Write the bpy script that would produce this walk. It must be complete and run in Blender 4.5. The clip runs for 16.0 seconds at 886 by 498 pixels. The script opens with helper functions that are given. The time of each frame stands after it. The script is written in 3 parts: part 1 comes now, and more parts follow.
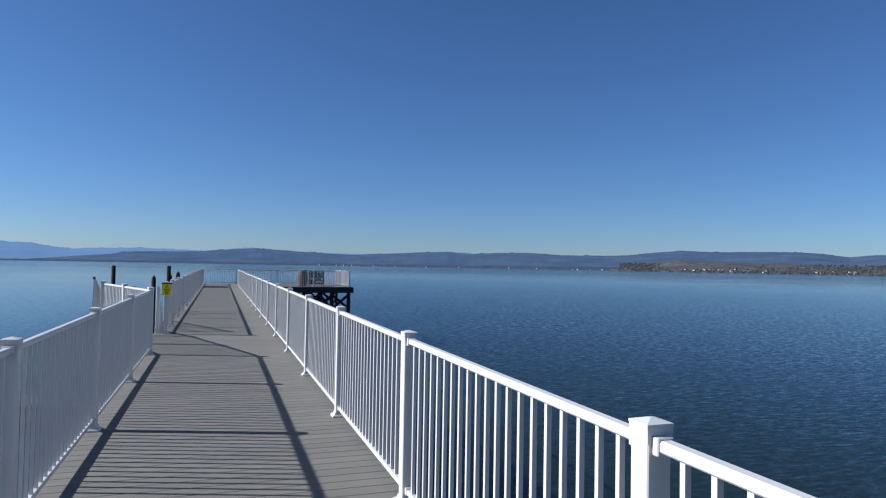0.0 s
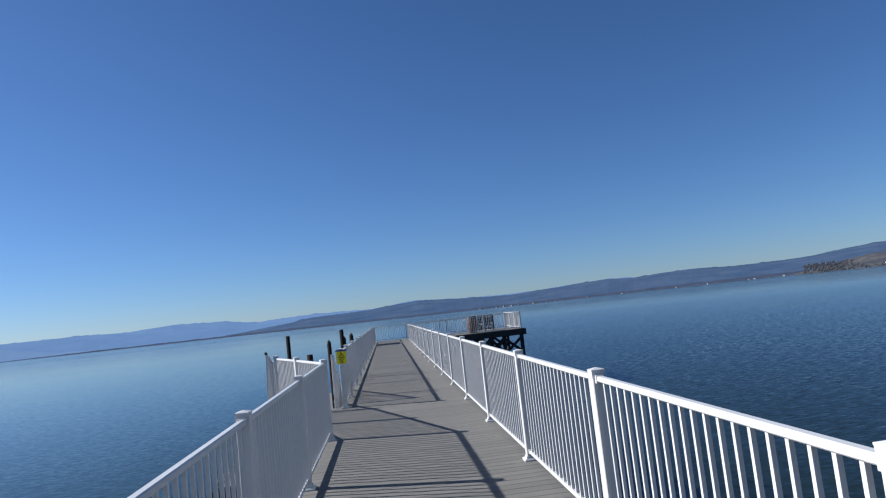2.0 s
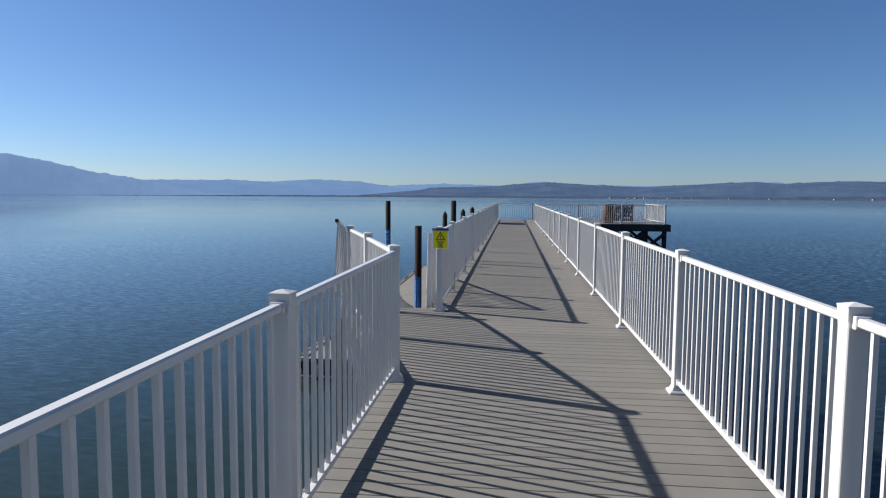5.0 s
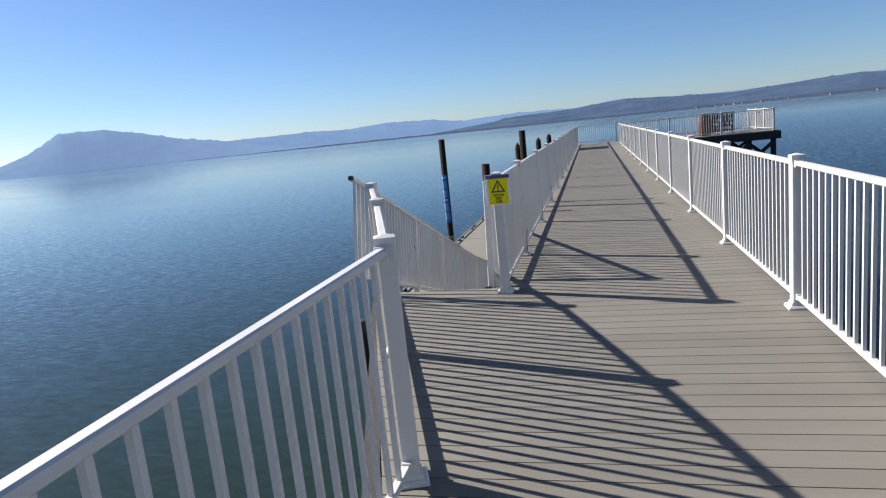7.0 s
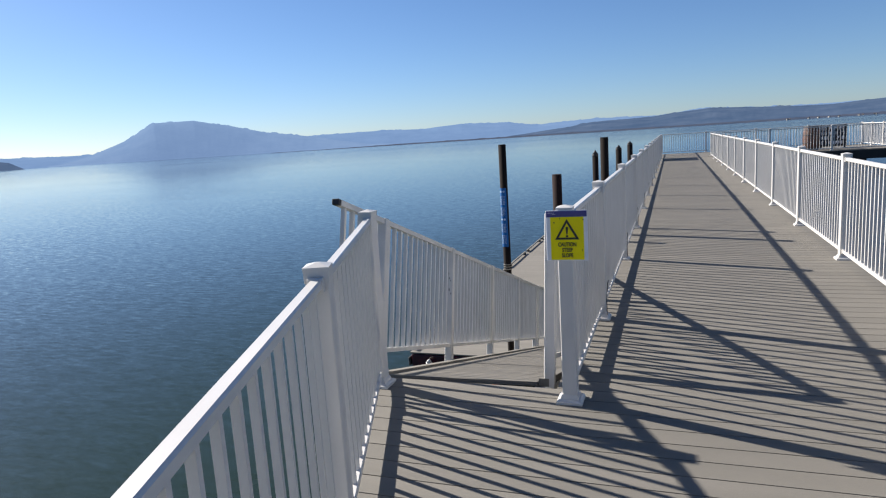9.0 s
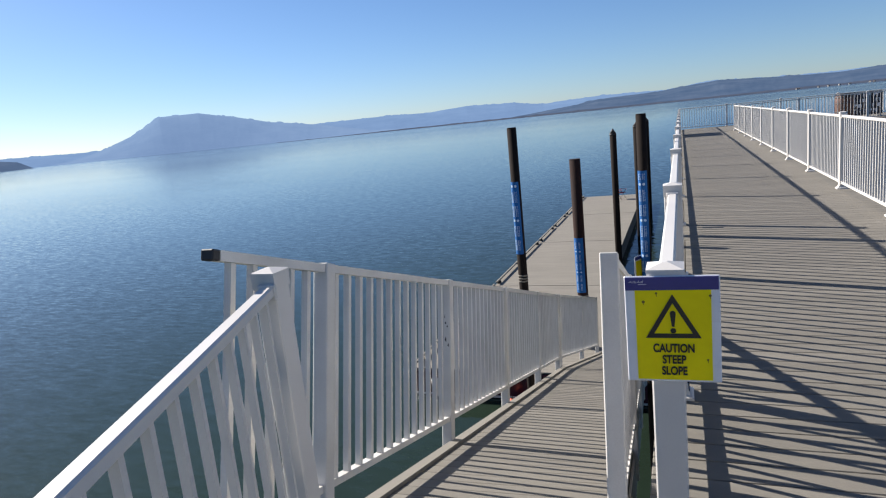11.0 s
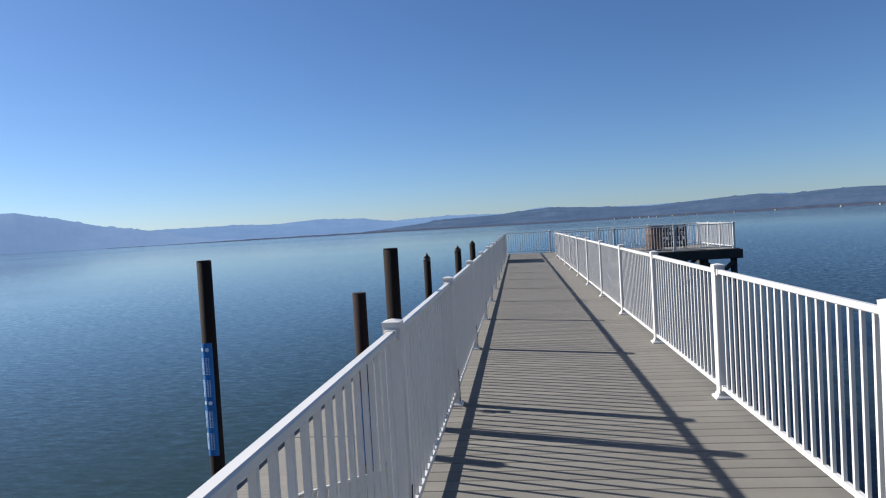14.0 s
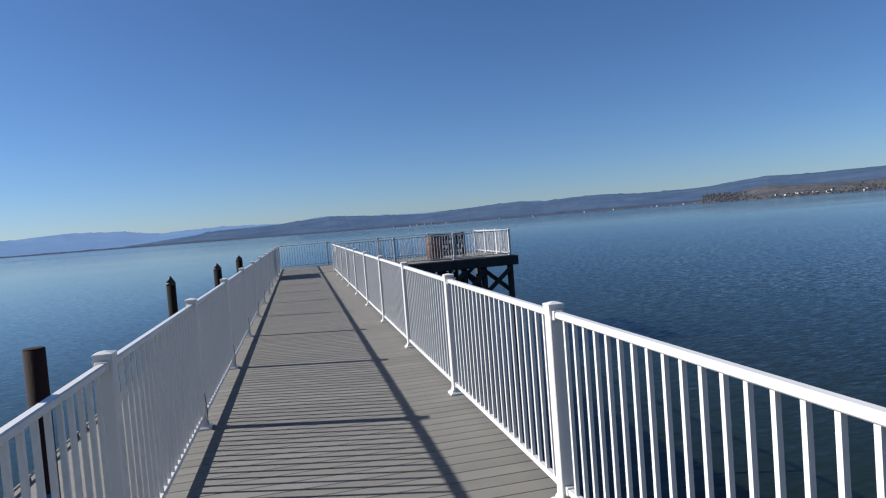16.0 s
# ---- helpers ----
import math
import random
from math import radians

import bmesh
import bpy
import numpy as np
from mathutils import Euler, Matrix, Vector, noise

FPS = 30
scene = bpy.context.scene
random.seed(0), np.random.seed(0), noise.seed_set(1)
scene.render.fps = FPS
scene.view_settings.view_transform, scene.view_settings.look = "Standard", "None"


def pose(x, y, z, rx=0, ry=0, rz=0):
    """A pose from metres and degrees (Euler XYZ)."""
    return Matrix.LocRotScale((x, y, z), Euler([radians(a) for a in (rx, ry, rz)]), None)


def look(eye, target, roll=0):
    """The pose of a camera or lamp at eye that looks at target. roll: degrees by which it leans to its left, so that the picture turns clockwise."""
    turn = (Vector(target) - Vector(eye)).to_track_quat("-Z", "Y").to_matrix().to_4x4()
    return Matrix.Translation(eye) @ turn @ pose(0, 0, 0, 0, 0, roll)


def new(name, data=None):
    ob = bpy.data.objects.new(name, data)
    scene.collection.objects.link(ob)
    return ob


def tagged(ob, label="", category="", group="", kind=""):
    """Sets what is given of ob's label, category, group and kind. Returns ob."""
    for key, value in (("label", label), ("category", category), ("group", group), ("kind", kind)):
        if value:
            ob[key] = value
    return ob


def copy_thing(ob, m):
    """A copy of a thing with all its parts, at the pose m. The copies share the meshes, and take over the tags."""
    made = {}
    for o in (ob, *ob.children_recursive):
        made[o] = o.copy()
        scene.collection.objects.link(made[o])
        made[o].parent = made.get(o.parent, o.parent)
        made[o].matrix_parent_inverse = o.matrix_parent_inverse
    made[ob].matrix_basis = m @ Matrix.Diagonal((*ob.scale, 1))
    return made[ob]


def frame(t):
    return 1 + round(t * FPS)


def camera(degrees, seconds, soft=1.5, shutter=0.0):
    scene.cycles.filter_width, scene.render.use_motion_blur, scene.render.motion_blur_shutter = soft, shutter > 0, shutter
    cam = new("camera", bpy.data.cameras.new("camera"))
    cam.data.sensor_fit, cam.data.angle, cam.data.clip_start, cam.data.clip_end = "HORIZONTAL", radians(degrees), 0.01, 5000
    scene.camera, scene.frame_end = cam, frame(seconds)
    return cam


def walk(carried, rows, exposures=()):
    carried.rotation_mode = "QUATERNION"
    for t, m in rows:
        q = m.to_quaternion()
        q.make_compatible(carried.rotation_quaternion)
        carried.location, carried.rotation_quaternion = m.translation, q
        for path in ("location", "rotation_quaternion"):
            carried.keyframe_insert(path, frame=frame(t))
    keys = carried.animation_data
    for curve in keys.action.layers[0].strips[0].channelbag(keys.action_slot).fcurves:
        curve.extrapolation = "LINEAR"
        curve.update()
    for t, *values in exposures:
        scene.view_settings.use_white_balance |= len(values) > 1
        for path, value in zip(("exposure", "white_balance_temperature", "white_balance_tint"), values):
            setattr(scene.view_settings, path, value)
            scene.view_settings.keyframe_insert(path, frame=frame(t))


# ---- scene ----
cam = camera(68.8, 16.0, soft=1.2)
PATH = [
    (0, (0.208, -0.130, 1.498), (0.860, 1.760, 1.551), 1.0),
    (0.5, (0.193, 0.497, 1.517), (0.777, 2.397, 1.741), 3.0),
    (1, (0.221, 1.046, 1.494), (0.468, 3.027, 1.622), -1.4),
    (1.5, (0.142, 1.636, 1.498), (0.329, 3.617, 1.698), -1.7),
    (2, (0.088, 2.247, 1.536), (0.282, 4.228, 1.729), -6.3),
    (2.5, (0.059, 2.880, 1.524), (0.106, 4.875, 1.650), -4.6),
    (3, (0.031, 3.515, 1.508), (0.173, 5.510, 1.495), -2.0),
    (3.5, (0.061, 4.141, 1.490), (0.016, 6.138, 1.388), -3.8),
    (4, (0.061, 4.815, 1.484), (0.140, 6.808, 1.330), -0.3),
    (4.2, (0.077, 5.102, 1.469), (-0.011, 7.098, 1.370), -1.5),
    (6.3, (0.110, 7.892, 1.465), (-0.166, 9.841, 1.111), 0.2),
    (6.5, (0.090, 8.139, 1.468), (-0.288, 10.070, 1.106), -2.6),
    (7, (0.024, 8.753, 1.462), (-0.445, 10.665, 1.111), -5.9),
    (7.5, (-0.075, 9.318, 1.484), (-0.488, 11.242, 1.128), -4.7),
    (8, (-0.136, 9.872, 1.477), (-0.767, 11.747, 1.187), -7.9),
    (8.5, (-0.226, 10.463, 1.454), (-0.731, 12.361, 1.077), -4.7),
    (9, (-0.278, 10.980, 1.458), (-0.949, 12.835, 1.129), -3.7),
    (11.3, (-0.788, 12.992, 1.466), (-1.490, 14.827, 1.088), -6.0),
    (11.5, (-0.785, 13.134, 1.456), (-1.503, 14.969, 1.111), -5.4),
    (12, (-0.704, 13.475, 1.461), (-1.305, 15.344, 1.079), -6.6),
    (12.5, (-0.582, 13.927, 1.452), (-0.771, 15.896, 1.154), -5.7),
    (13, (-0.435, 14.426, 1.458), (-0.774, 16.377, 1.180), -3.7),
    (13.5, (-0.316, 14.964, 1.444), (-0.600, 16.931, 1.217), -4.1),
    (14, (-0.214, 15.527, 1.496), (-0.446, 17.512, 1.431), -3.3),
    (14.5, (-0.133, 16.072, 1.542), (-0.332, 18.062, 1.525), -4.5),
    (15, (-0.119, 16.652, 1.541), (-0.279, 18.640, 1.393), -5.0),
    (15.5, (-0.044, 17.191, 1.522), (-0.208, 19.170, 1.287), -5.8),
    (16, (0.084, 17.733, 1.547), (0.517, 19.684, 1.464), -4.5),
]
walk(cam, [(t, look(eye, target, roll)) for t, eye, target, roll in PATH],
     [(0, 0.72, 5500, 12), (4, 0.75, 5700, 12), (6.5, 1.06, 6250, 13), (7.3, 1.15, 6250, 13), (8.1, 0.98, 6250, 13), (9, 1.09, 6250, 13), (12.2, 1.13, 6350, 13), (14, 0.98, 6000, 12), (16, 0.82, 5800, 12)])

# ---- light ----
SUN = Vector((-1.635, 0.54, 1.0)).normalized()
SUN_EL = math.asin(SUN.z)
SUN_AZ = math.atan2(SUN.x, SUN.y)
world = bpy.data.worlds.new("sky")
scene.world = world
world.use_nodes = True
wn = world.node_tree
sky = wn.nodes.new("ShaderNodeTexSky")
sky.sky_type = "NISHITA"
sky.sun_disc = False
sky.sun_elevation = SUN_EL
sky.sun_rotation = SUN_AZ
sky.altitude = 1200
sky.air_density, sky.dust_density, sky.ozone_density = 1.0, 0.62, 6.6
wn.nodes["Background"].inputs["Strength"].default_value = 0.051
wn.links.new(sky.outputs[0], wn.nodes["Background"].inputs["Color"])
sun_data = bpy.data.lights.new("sun", "SUN")
sun_data.energy, sun_data.angle, sun_data.color = 5.0, radians(0.55), (1.0, 0.93, 0.82)
sun_ob = new("sun", sun_data)
sun_ob.matrix_world = Matrix.Translation((0, 0, 30)) @ SUN.to_track_quat("Z", "Y").to_matrix().to_4x4()

# ---- materials ----


def material(name, color, rough=0.5, metal=0.0, color2=None, scale=8.0, bump=0.0, bump_scale=60.0, vary=0.0, spec=0.5, stretch=(1, 1, 1), emit=None):
    """A surface with two scales of colour variation, fine relief and an optional shift from piece to piece."""
    m = bpy.data.materials.new(name)
    m.use_nodes = True
    t = m.node_tree
    n, li = t.nodes, t.links
    b = n["Principled BSDF"]
    b.inputs["Roughness"].default_value, b.inputs["Metallic"].default_value = rough, metal
    b.inputs["Specular IOR Level"].default_value = spec
    geo = n.new("ShaderNodeTexCoord")
    mp = n.new("ShaderNodeMapping")
    mp.inputs["Scale"].default_value = stretch
    li.new(geo.outputs["Object"], mp.inputs["Vector"])
    info = n.new("ShaderNodeObjectInfo")
    shift = n.new("ShaderNodeVectorMath")
    shift.operation = "MULTIPLY_ADD"
    shift.inputs[1].default_value = (1, 1, 1)
    comb = n.new("ShaderNodeCombineXYZ")
    mul = n.new("ShaderNodeMath")
    mul.operation = "MULTIPLY"
    mul.inputs[1].default_value = 37.0
    li.new(info.outputs["Random"], mul.inputs[0])
    li.new(mul.outputs[0], comb.inputs[0])
    li.new(mul.outputs[0], comb.inputs[1])
    li.new(mp.outputs[0], shift.inputs[0])
    li.new(comb.outputs[0], shift.inputs[2])
    c2 = color2 or tuple(c * 0.8 for c in color)
    big, fine = n.new("ShaderNodeTexNoise"), n.new("ShaderNodeTexNoise")
    big.inputs["Scale"].default_value, big.inputs["Detail"].default_value = scale, 6
    fine.inputs["Scale"].default_value, fine.inputs["Detail"].default_value = bump_scale, 4
    li.new(shift.outputs[0], big.inputs["Vector"])
    li.new(shift.outputs[0], fine.inputs["Vector"])
    ramp = n.new("ShaderNodeValToRGB")
    ramp.color_ramp.elements[0].position, ramp.color_ramp.elements[1].position = 0.32, 0.72
    ramp.color_ramp.elements[0].color, ramp.color_ramp.elements[1].color = (*c2, 1), (*color, 1)
    mixf = n.new("ShaderNodeMath")
    mixf.operation = "MULTIPLY_ADD"
    mixf.inputs[1].default_value, mixf.inputs[2].default_value = 0.35, -0.175
    li.new(fine.outputs["Fac"], mixf.inputs[0])
    addf = n.new("ShaderNodeMath")
    li.new(big.outputs["Fac"], addf.inputs[0])
    li.new(mixf.outputs[0], addf.inputs[1])
    li.new(addf.outputs[0], ramp.inputs[0])
    out = ramp.outputs[0]
    if vary:
        hsv = n.new("ShaderNodeHueSaturation")
        mr = n.new("ShaderNodeMapRange")
        mr.inputs["To Min"].default_value, mr.inputs["To Max"].default_value = 1 - vary, 1 + vary
        li.new(info.outputs["Random"], mr.inputs["Value"])
        li.new(mr.outputs[0], hsv.inputs["Value"])
        li.new(out, hsv.inputs["Color"])
        out = hsv.outputs[0]
    li.new(out, b.inputs["Base Color"])
    rr = n.new("ShaderNodeMapRange")
    rr.inputs["To Min"].default_value, rr.inputs["To Max"].default_value = max(0.02, rough - 0.08), min(1, rough + 0.1)
    li.new(big.outputs["Fac"], rr.inputs["Value"])
    li.new(rr.outputs[0], b.inputs["Roughness"])
    if bump:
        bp = n.new("ShaderNodeBump")
        bp.inputs["Strength"].default_value, bp.inputs["Distance"].default_value = bump, 0.004
        li.new(fine.outputs["Fac"], bp.inputs["Height"])
        li.new(bp.outputs[0], b.inputs["Normal"])
    # steady glow, standing in for distance haze on the backdrop
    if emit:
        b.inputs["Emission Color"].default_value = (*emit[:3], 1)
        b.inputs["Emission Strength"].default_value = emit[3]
    return m


WHITE = material("white_powder_coat", (0.60, 0.582, 0.55), 0.36, color2=(0.555, 0.537, 0.505), scale=3, bump=0.08, bump_scale=220)
WHITE_OLD = material("worn_white_paint", (0.63, 0.615, 0.58), 0.45, color2=(0.52, 0.505, 0.47), scale=4, bump=0.15, bump_scale=150)
PLANK = material("grey_composite_board", (0.172, 0.159, 0.134), 0.75, color2=(0.136, 0.126, 0.104), scale=1.6, bump=0.35, bump_scale=130, vary=0.055, stretch=(0.35, 3, 3))
DOCK = material("tan_dock_decking", (0.205, 0.190, 0.160), 0.78, color2=(0.168, 0.155, 0.129), scale=0.9, bump=0.3, bump_scale=90, vary=0.04)
TIMBER = material("dark_creosoted_timber", (0.035, 0.032, 0.030), 0.8, color2=(0.018, 0.016, 0.015), scale=3, bump=0.6, bump_scale=30, stretch=(1, 1, 0.2))
STEEL = material("black_brown_steel_pile", (0.019, 0.013, 0.010), 0.88, color2=(0.009, 0.007, 0.006), scale=3.5, bump=0.4, bump_scale=40, stretch=(1, 1, 0.3), spec=0.15)
RUST = material("rusty_brown_steel_pile", (0.046, 0.019, 0.013), 0.88, color2=(0.02, 0.013, 0.012), scale=3, bump=0.4, bump_scale=40, stretch=(1, 1, 0.25), spec=0.15)
RUBBER = material("black_rubber", (0.02, 0.02, 0.022), 0.6, bump=0.2)
BLUE_BAND = material("blue_vinyl_band", (0.018, 0.13, 0.37), 0.6, color2=(0.015, 0.10, 0.30), scale=4, spec=0.2)
PALE_BLUE = material("pale_blue_print", (0.52, 0.66, 0.80), 0.5)
STAIN = material("brown_stain", (0.22, 0.16, 0.02), 0.7)
YELLOW = material("yellow_print", (0.92, 0.77, 0.005), 0.5, color2=(0.84, 0.68, 0.005), scale=7, spec=0.12)
NAVY = material("navy_print", (0.035, 0.035, 0.21), 0.35)
PAPER = material("white_plastic_sheet", (0.74, 0.75, 0.78), 0.25, color2=(0.70, 0.71, 0.75), scale=5)
INK = material("black_print", (0.012, 0.012, 0.012), 0.4)
RED = material("red_fabric", (0.42, 0.02, 0.035), 0.7)
ORANGE = material("orange_plastic", (0.75, 0.11, 0.03), 0.4)
BARREL = material("brown_barrel_staves", (0.105, 0.042, 0.022), 0.65, color2=(0.055, 0.023, 0.014), scale=5, bump=0.4, vary=0.12, stretch=(4, 4, 0.5))
BOARD = material("dark_navy_sign_board", (0.016, 0.016, 0.026), 0.5)
HULL = material("maroon_gelcoat", (0.055, 0.012, 0.018), 0.2, color2=(0.035, 0.01, 0.014))
GEL = material("white_gelcoat", (0.55, 0.54, 0.51), 0.3)
CONCRETE = material("grey_float", (0.12, 0.115, 0.105), 0.8, bump=0.4)
# near hills: distance haze put into a bluish colour that glows
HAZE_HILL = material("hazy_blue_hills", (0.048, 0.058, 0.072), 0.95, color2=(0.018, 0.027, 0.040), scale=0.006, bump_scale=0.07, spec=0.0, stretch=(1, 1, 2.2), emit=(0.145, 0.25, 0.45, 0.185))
# far range and mountain: haze painted as blue tint and emission
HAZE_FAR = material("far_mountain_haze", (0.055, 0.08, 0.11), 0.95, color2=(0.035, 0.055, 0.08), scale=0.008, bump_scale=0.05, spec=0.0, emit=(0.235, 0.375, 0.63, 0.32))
HAZE_MOUNT = material("mountain_haze_glow", (0.06, 0.08, 0.10), 0.95, color2=(0.04, 0.058, 0.08), scale=0.008, bump_scale=0.05, spec=0.0, emit=(0.245, 0.38, 0.62, 0.335))
# shore woods and slope: own colours, with haze added as faint blue emission
SHORE_BLUE = material("hazed_far_woods", (0.045, 0.042, 0.044), 0.95, color2=(0.014, 0.018, 0.024), scale=0.02, bump_scale=0.12, spec=0.0, emit=(0.18, 0.25, 0.41, 0.14))
SHORE = material("hazed_woods", (0.062, 0.050, 0.034), 0.95, color2=(0.024, 0.024, 0.018), scale=0.03, spec=0.0, emit=(0.18, 0.22, 0.33, 0.08))
FIELD = material("hazed_grass_slope", (0.088, 0.075, 0.052), 0.95, color2=(0.022, 0.025, 0.022), scale=0.020, bump_scale=0.08, spec=0.0, emit=(0.19, 0.23, 0.35, 0.13))
HOUSE = material("pale_house_paint", (0.42, 0.40, 0.37), 0.8)
ROOF = material("house_roof", (0.10, 0.085, 0.08), 0.8)


def water_material():
    m = bpy.data.materials.new("bay_water")
    m.use_nodes = True
    n, li = m.node_tree.nodes, m.node_tree.links
    b = n["Principled BSDF"]
    b.inputs["IOR"].default_value = 1.33
    b.inputs["Specular IOR Level"].default_value = 0.47
    b.inputs["Roughness"].default_value = 0.08
    geo = n.new("ShaderNodeNewGeometry")

    def waves(scale, stretch, detail, out="Fac", turn=28):
        mp = n.new("ShaderNodeMapping")
        mp.inputs["Rotation"].default_value = (0, 0, radians(turn))
        mp.inputs["Scale"].default_value = stretch
        li.new(geo.outputs["Position"], mp.inputs["Vector"])
        t = n.new("ShaderNodeTexNoise")
        t.inputs["Scale"].default_value, t.inputs["Detail"].default_value = scale, detail
        t.inputs["Distortion"].default_value = 0.4
        li.new(mp.outputs[0], t.inputs["Vector"])
        return t.outputs[out]

    def vec(op, *ins):
        v = n.new("ShaderNodeVectorMath")
        v.operation = op
        for k, x in enumerate(ins):
            if isinstance(x, tuple):
                v.inputs[k].default_value = x
            else:
                li.new(x, v.inputs[k])
        return v

    # slopes of the ripples: two sizes of waves, stronger and weaker in broad gusts
    swell, gust = waves(0.05, (0.6, 1.3, 1), 2), waves(0.03, (0.6, 1.2, 1), 3)
    fine = vec("SUBTRACT", waves(4.4, (0.42, 1.4, 1), 3, "Color", 20), (0.5, 0.5, 0.5))
    wide = vec("SUBTRACT", waves(13.0, (0.5, 1.2, 1), 1, "Color", 34), (0.5, 0.5, 0.5))
    both = vec("MULTIPLY_ADD", wide.outputs[0], (0.5, 0.5, 0.5), fine.outputs[0])
    flat = vec("MULTIPLY", both.outputs[0], (0.8, 1.0, 0.0))
    gr = n.new("ShaderNodeMapRange")
    gr.inputs["From Min"].default_value, gr.inputs["From Max"].default_value = 0.38, 0.66
    gr.inputs["To Min"].default_value, gr.inputs["To Max"].default_value = 0.17, 0.30
    li.new(gust, gr.inputs["Value"])
    slope = vec("SCALE", flat.outputs[0])
    reach = vec("LENGTH", geo.outputs["Position"])
    calm = n.new("ShaderNodeMapRange")
    calm.inputs["From Min"].default_value, calm.inputs["From Max"].default_value = 25, 220
    calm.inputs["To Min"].default_value, calm.inputs["To Max"].default_value = 1.0, 0.5
    li.new(reach.outputs["Value"], calm.inputs["Value"])
    # far ripples boosted, in streaks across the view, to mirror paler sky
    far_boost = n.new("ShaderNodeMapRange")
    far_boost.inputs["From Min"].default_value, far_boost.inputs["From Max"].default_value = 280, 700
    far_boost.inputs["To Min"].default_value, far_boost.inputs["To Max"].default_value = 0.0, 0.9
    li.new(reach.outputs["Value"], far_boost.inputs["Value"])
    streak = n.new("ShaderNodeMapRange")
    streak.inputs["From Min"].default_value, streak.inputs["From Max"].default_value = 0.36, 0.62
    streak.inputs["To Min"].default_value, streak.inputs["To Max"].default_value = 0.5, 4.5
    li.new(waves(0.012, (0.14, 1.0, 1), 3, "Fac", -4), streak.inputs["Value"])
    rough_far = n.new("ShaderNodeMath")
    rough_far.operation = "MULTIPLY_ADD"
    li.new(far_boost.outputs[0], rough_far.inputs[0])
    li.new(streak.outputs[0], rough_far.inputs[1])
    li.new(calm.outputs[0], rough_far.inputs[2])
    cm = n.new("ShaderNodeMath")
    cm.operation = "MULTIPLY"
    li.new(gr.outputs[0], cm.inputs[0])
    li.new(rough_far.outputs[0], cm.inputs[1])
    # ripples stronger on the right of the pier, softer on the left
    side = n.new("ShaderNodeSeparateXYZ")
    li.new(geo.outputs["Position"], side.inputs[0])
    side_amp = n.new("ShaderNodeMapRange")
    side_amp.inputs["From Min"].default_value, side_amp.inputs["From Max"].default_value = -14, 10
    side_amp.inputs["To Min"].default_value, side_amp.inputs["To Max"].default_value = 0.70, 1.45
    li.new(side.outputs[0], side_amp.inputs["Value"])
    wm = n.new("ShaderNodeMath")
    wm.operation = "MULTIPLY"
    li.new(cm.outputs[0], wm.inputs[0])
    li.new(side_amp.outputs[0], wm.inputs[1])
    li.new(wm.outputs[0], slope.inputs["Scale"])
    # normals tipped to face the camera's end, fitted to its view: darker right side
    view_tilt = n.new("ShaderNodeMapRange")
    view_tilt.inputs["From Min"].default_value, view_tilt.inputs["From Max"].default_value = -14, 10
    view_tilt.inputs["To Min"].default_value, view_tilt.inputs["To Max"].default_value = -0.012, -0.056
    li.new(side.outputs[0], view_tilt.inputs["Value"])
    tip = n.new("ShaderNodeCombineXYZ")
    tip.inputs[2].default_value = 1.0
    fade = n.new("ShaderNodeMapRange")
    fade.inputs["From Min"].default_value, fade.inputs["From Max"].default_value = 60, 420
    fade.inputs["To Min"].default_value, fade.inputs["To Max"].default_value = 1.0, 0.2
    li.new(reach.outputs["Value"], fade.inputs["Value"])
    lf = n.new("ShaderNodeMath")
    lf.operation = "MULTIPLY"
    li.new(view_tilt.outputs[0], lf.inputs[0])
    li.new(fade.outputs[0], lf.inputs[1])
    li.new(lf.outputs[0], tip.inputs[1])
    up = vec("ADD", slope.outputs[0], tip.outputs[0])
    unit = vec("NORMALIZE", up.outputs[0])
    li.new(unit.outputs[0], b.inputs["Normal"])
    ramp = n.new("ShaderNodeValToRGB")
    ramp.color_ramp.elements[0].color, ramp.color_ramp.elements[1].color = (0.018, 0.031, 0.021, 1), (0.010, 0.017, 0.012, 1)
    # lighter green put into the colour on the left, brighter towards the sun
    sun_side_tone = n.new("ShaderNodeMapRange")
    sun_side_tone.inputs["From Min"].default_value, sun_side_tone.inputs["From Max"].default_value = -10, 6
    sun_side_tone.inputs["To Min"].default_value, sun_side_tone.inputs["To Max"].default_value = -0.2, 0.8
    li.new(side.outputs[0], sun_side_tone.inputs["Value"])
    tone_mix = n.new("ShaderNodeMath")
    tone_mix.operation = "MULTIPLY_ADD"
    tone_mix.inputs[1].default_value = 0.4
    li.new(swell, tone_mix.inputs[0])
    li.new(sun_side_tone.outputs[0], tone_mix.inputs[2])
    li.new(tone_mix.outputs[0], ramp.inputs[0])
    li.new(ramp.outputs[0], b.inputs["Base Color"])
    return m


WATER = water_material()

# ---- mesh tools ----


def add_box(bm, lo, hi, bevel=0.0, m=None):
    x0, y0, z0 = lo
    x1, y1, z1 = hi
    vs = [bm.verts.new(p) for p in ((x0, y0, z0), (x1, y0, z0), (x1, y1, z0), (x0, y1, z0), (x0, y0, z1), (x1, y0, z1), (x1, y1, z1), (x0, y1, z1))]
    fs = [bm.faces.new([vs[i] for i in f]) for f in ((3, 2, 1, 0), (4, 5, 6, 7), (0, 1, 5, 4), (1, 2, 6, 5), (2, 3, 7, 6), (3, 0, 4, 7))]
    if bevel:
        edges = list({e for f in fs for e in f.edges})
        res = bmesh.ops.bevel(bm, geom=edges, offset=bevel, segments=1, affect="EDGES")
        vs = list({v for f in res["faces"] for v in f.verts} | {v for v in vs if v.is_valid})
    if m is not None:
        bmesh.ops.transform(bm, matrix=m, verts=vs)
    return vs


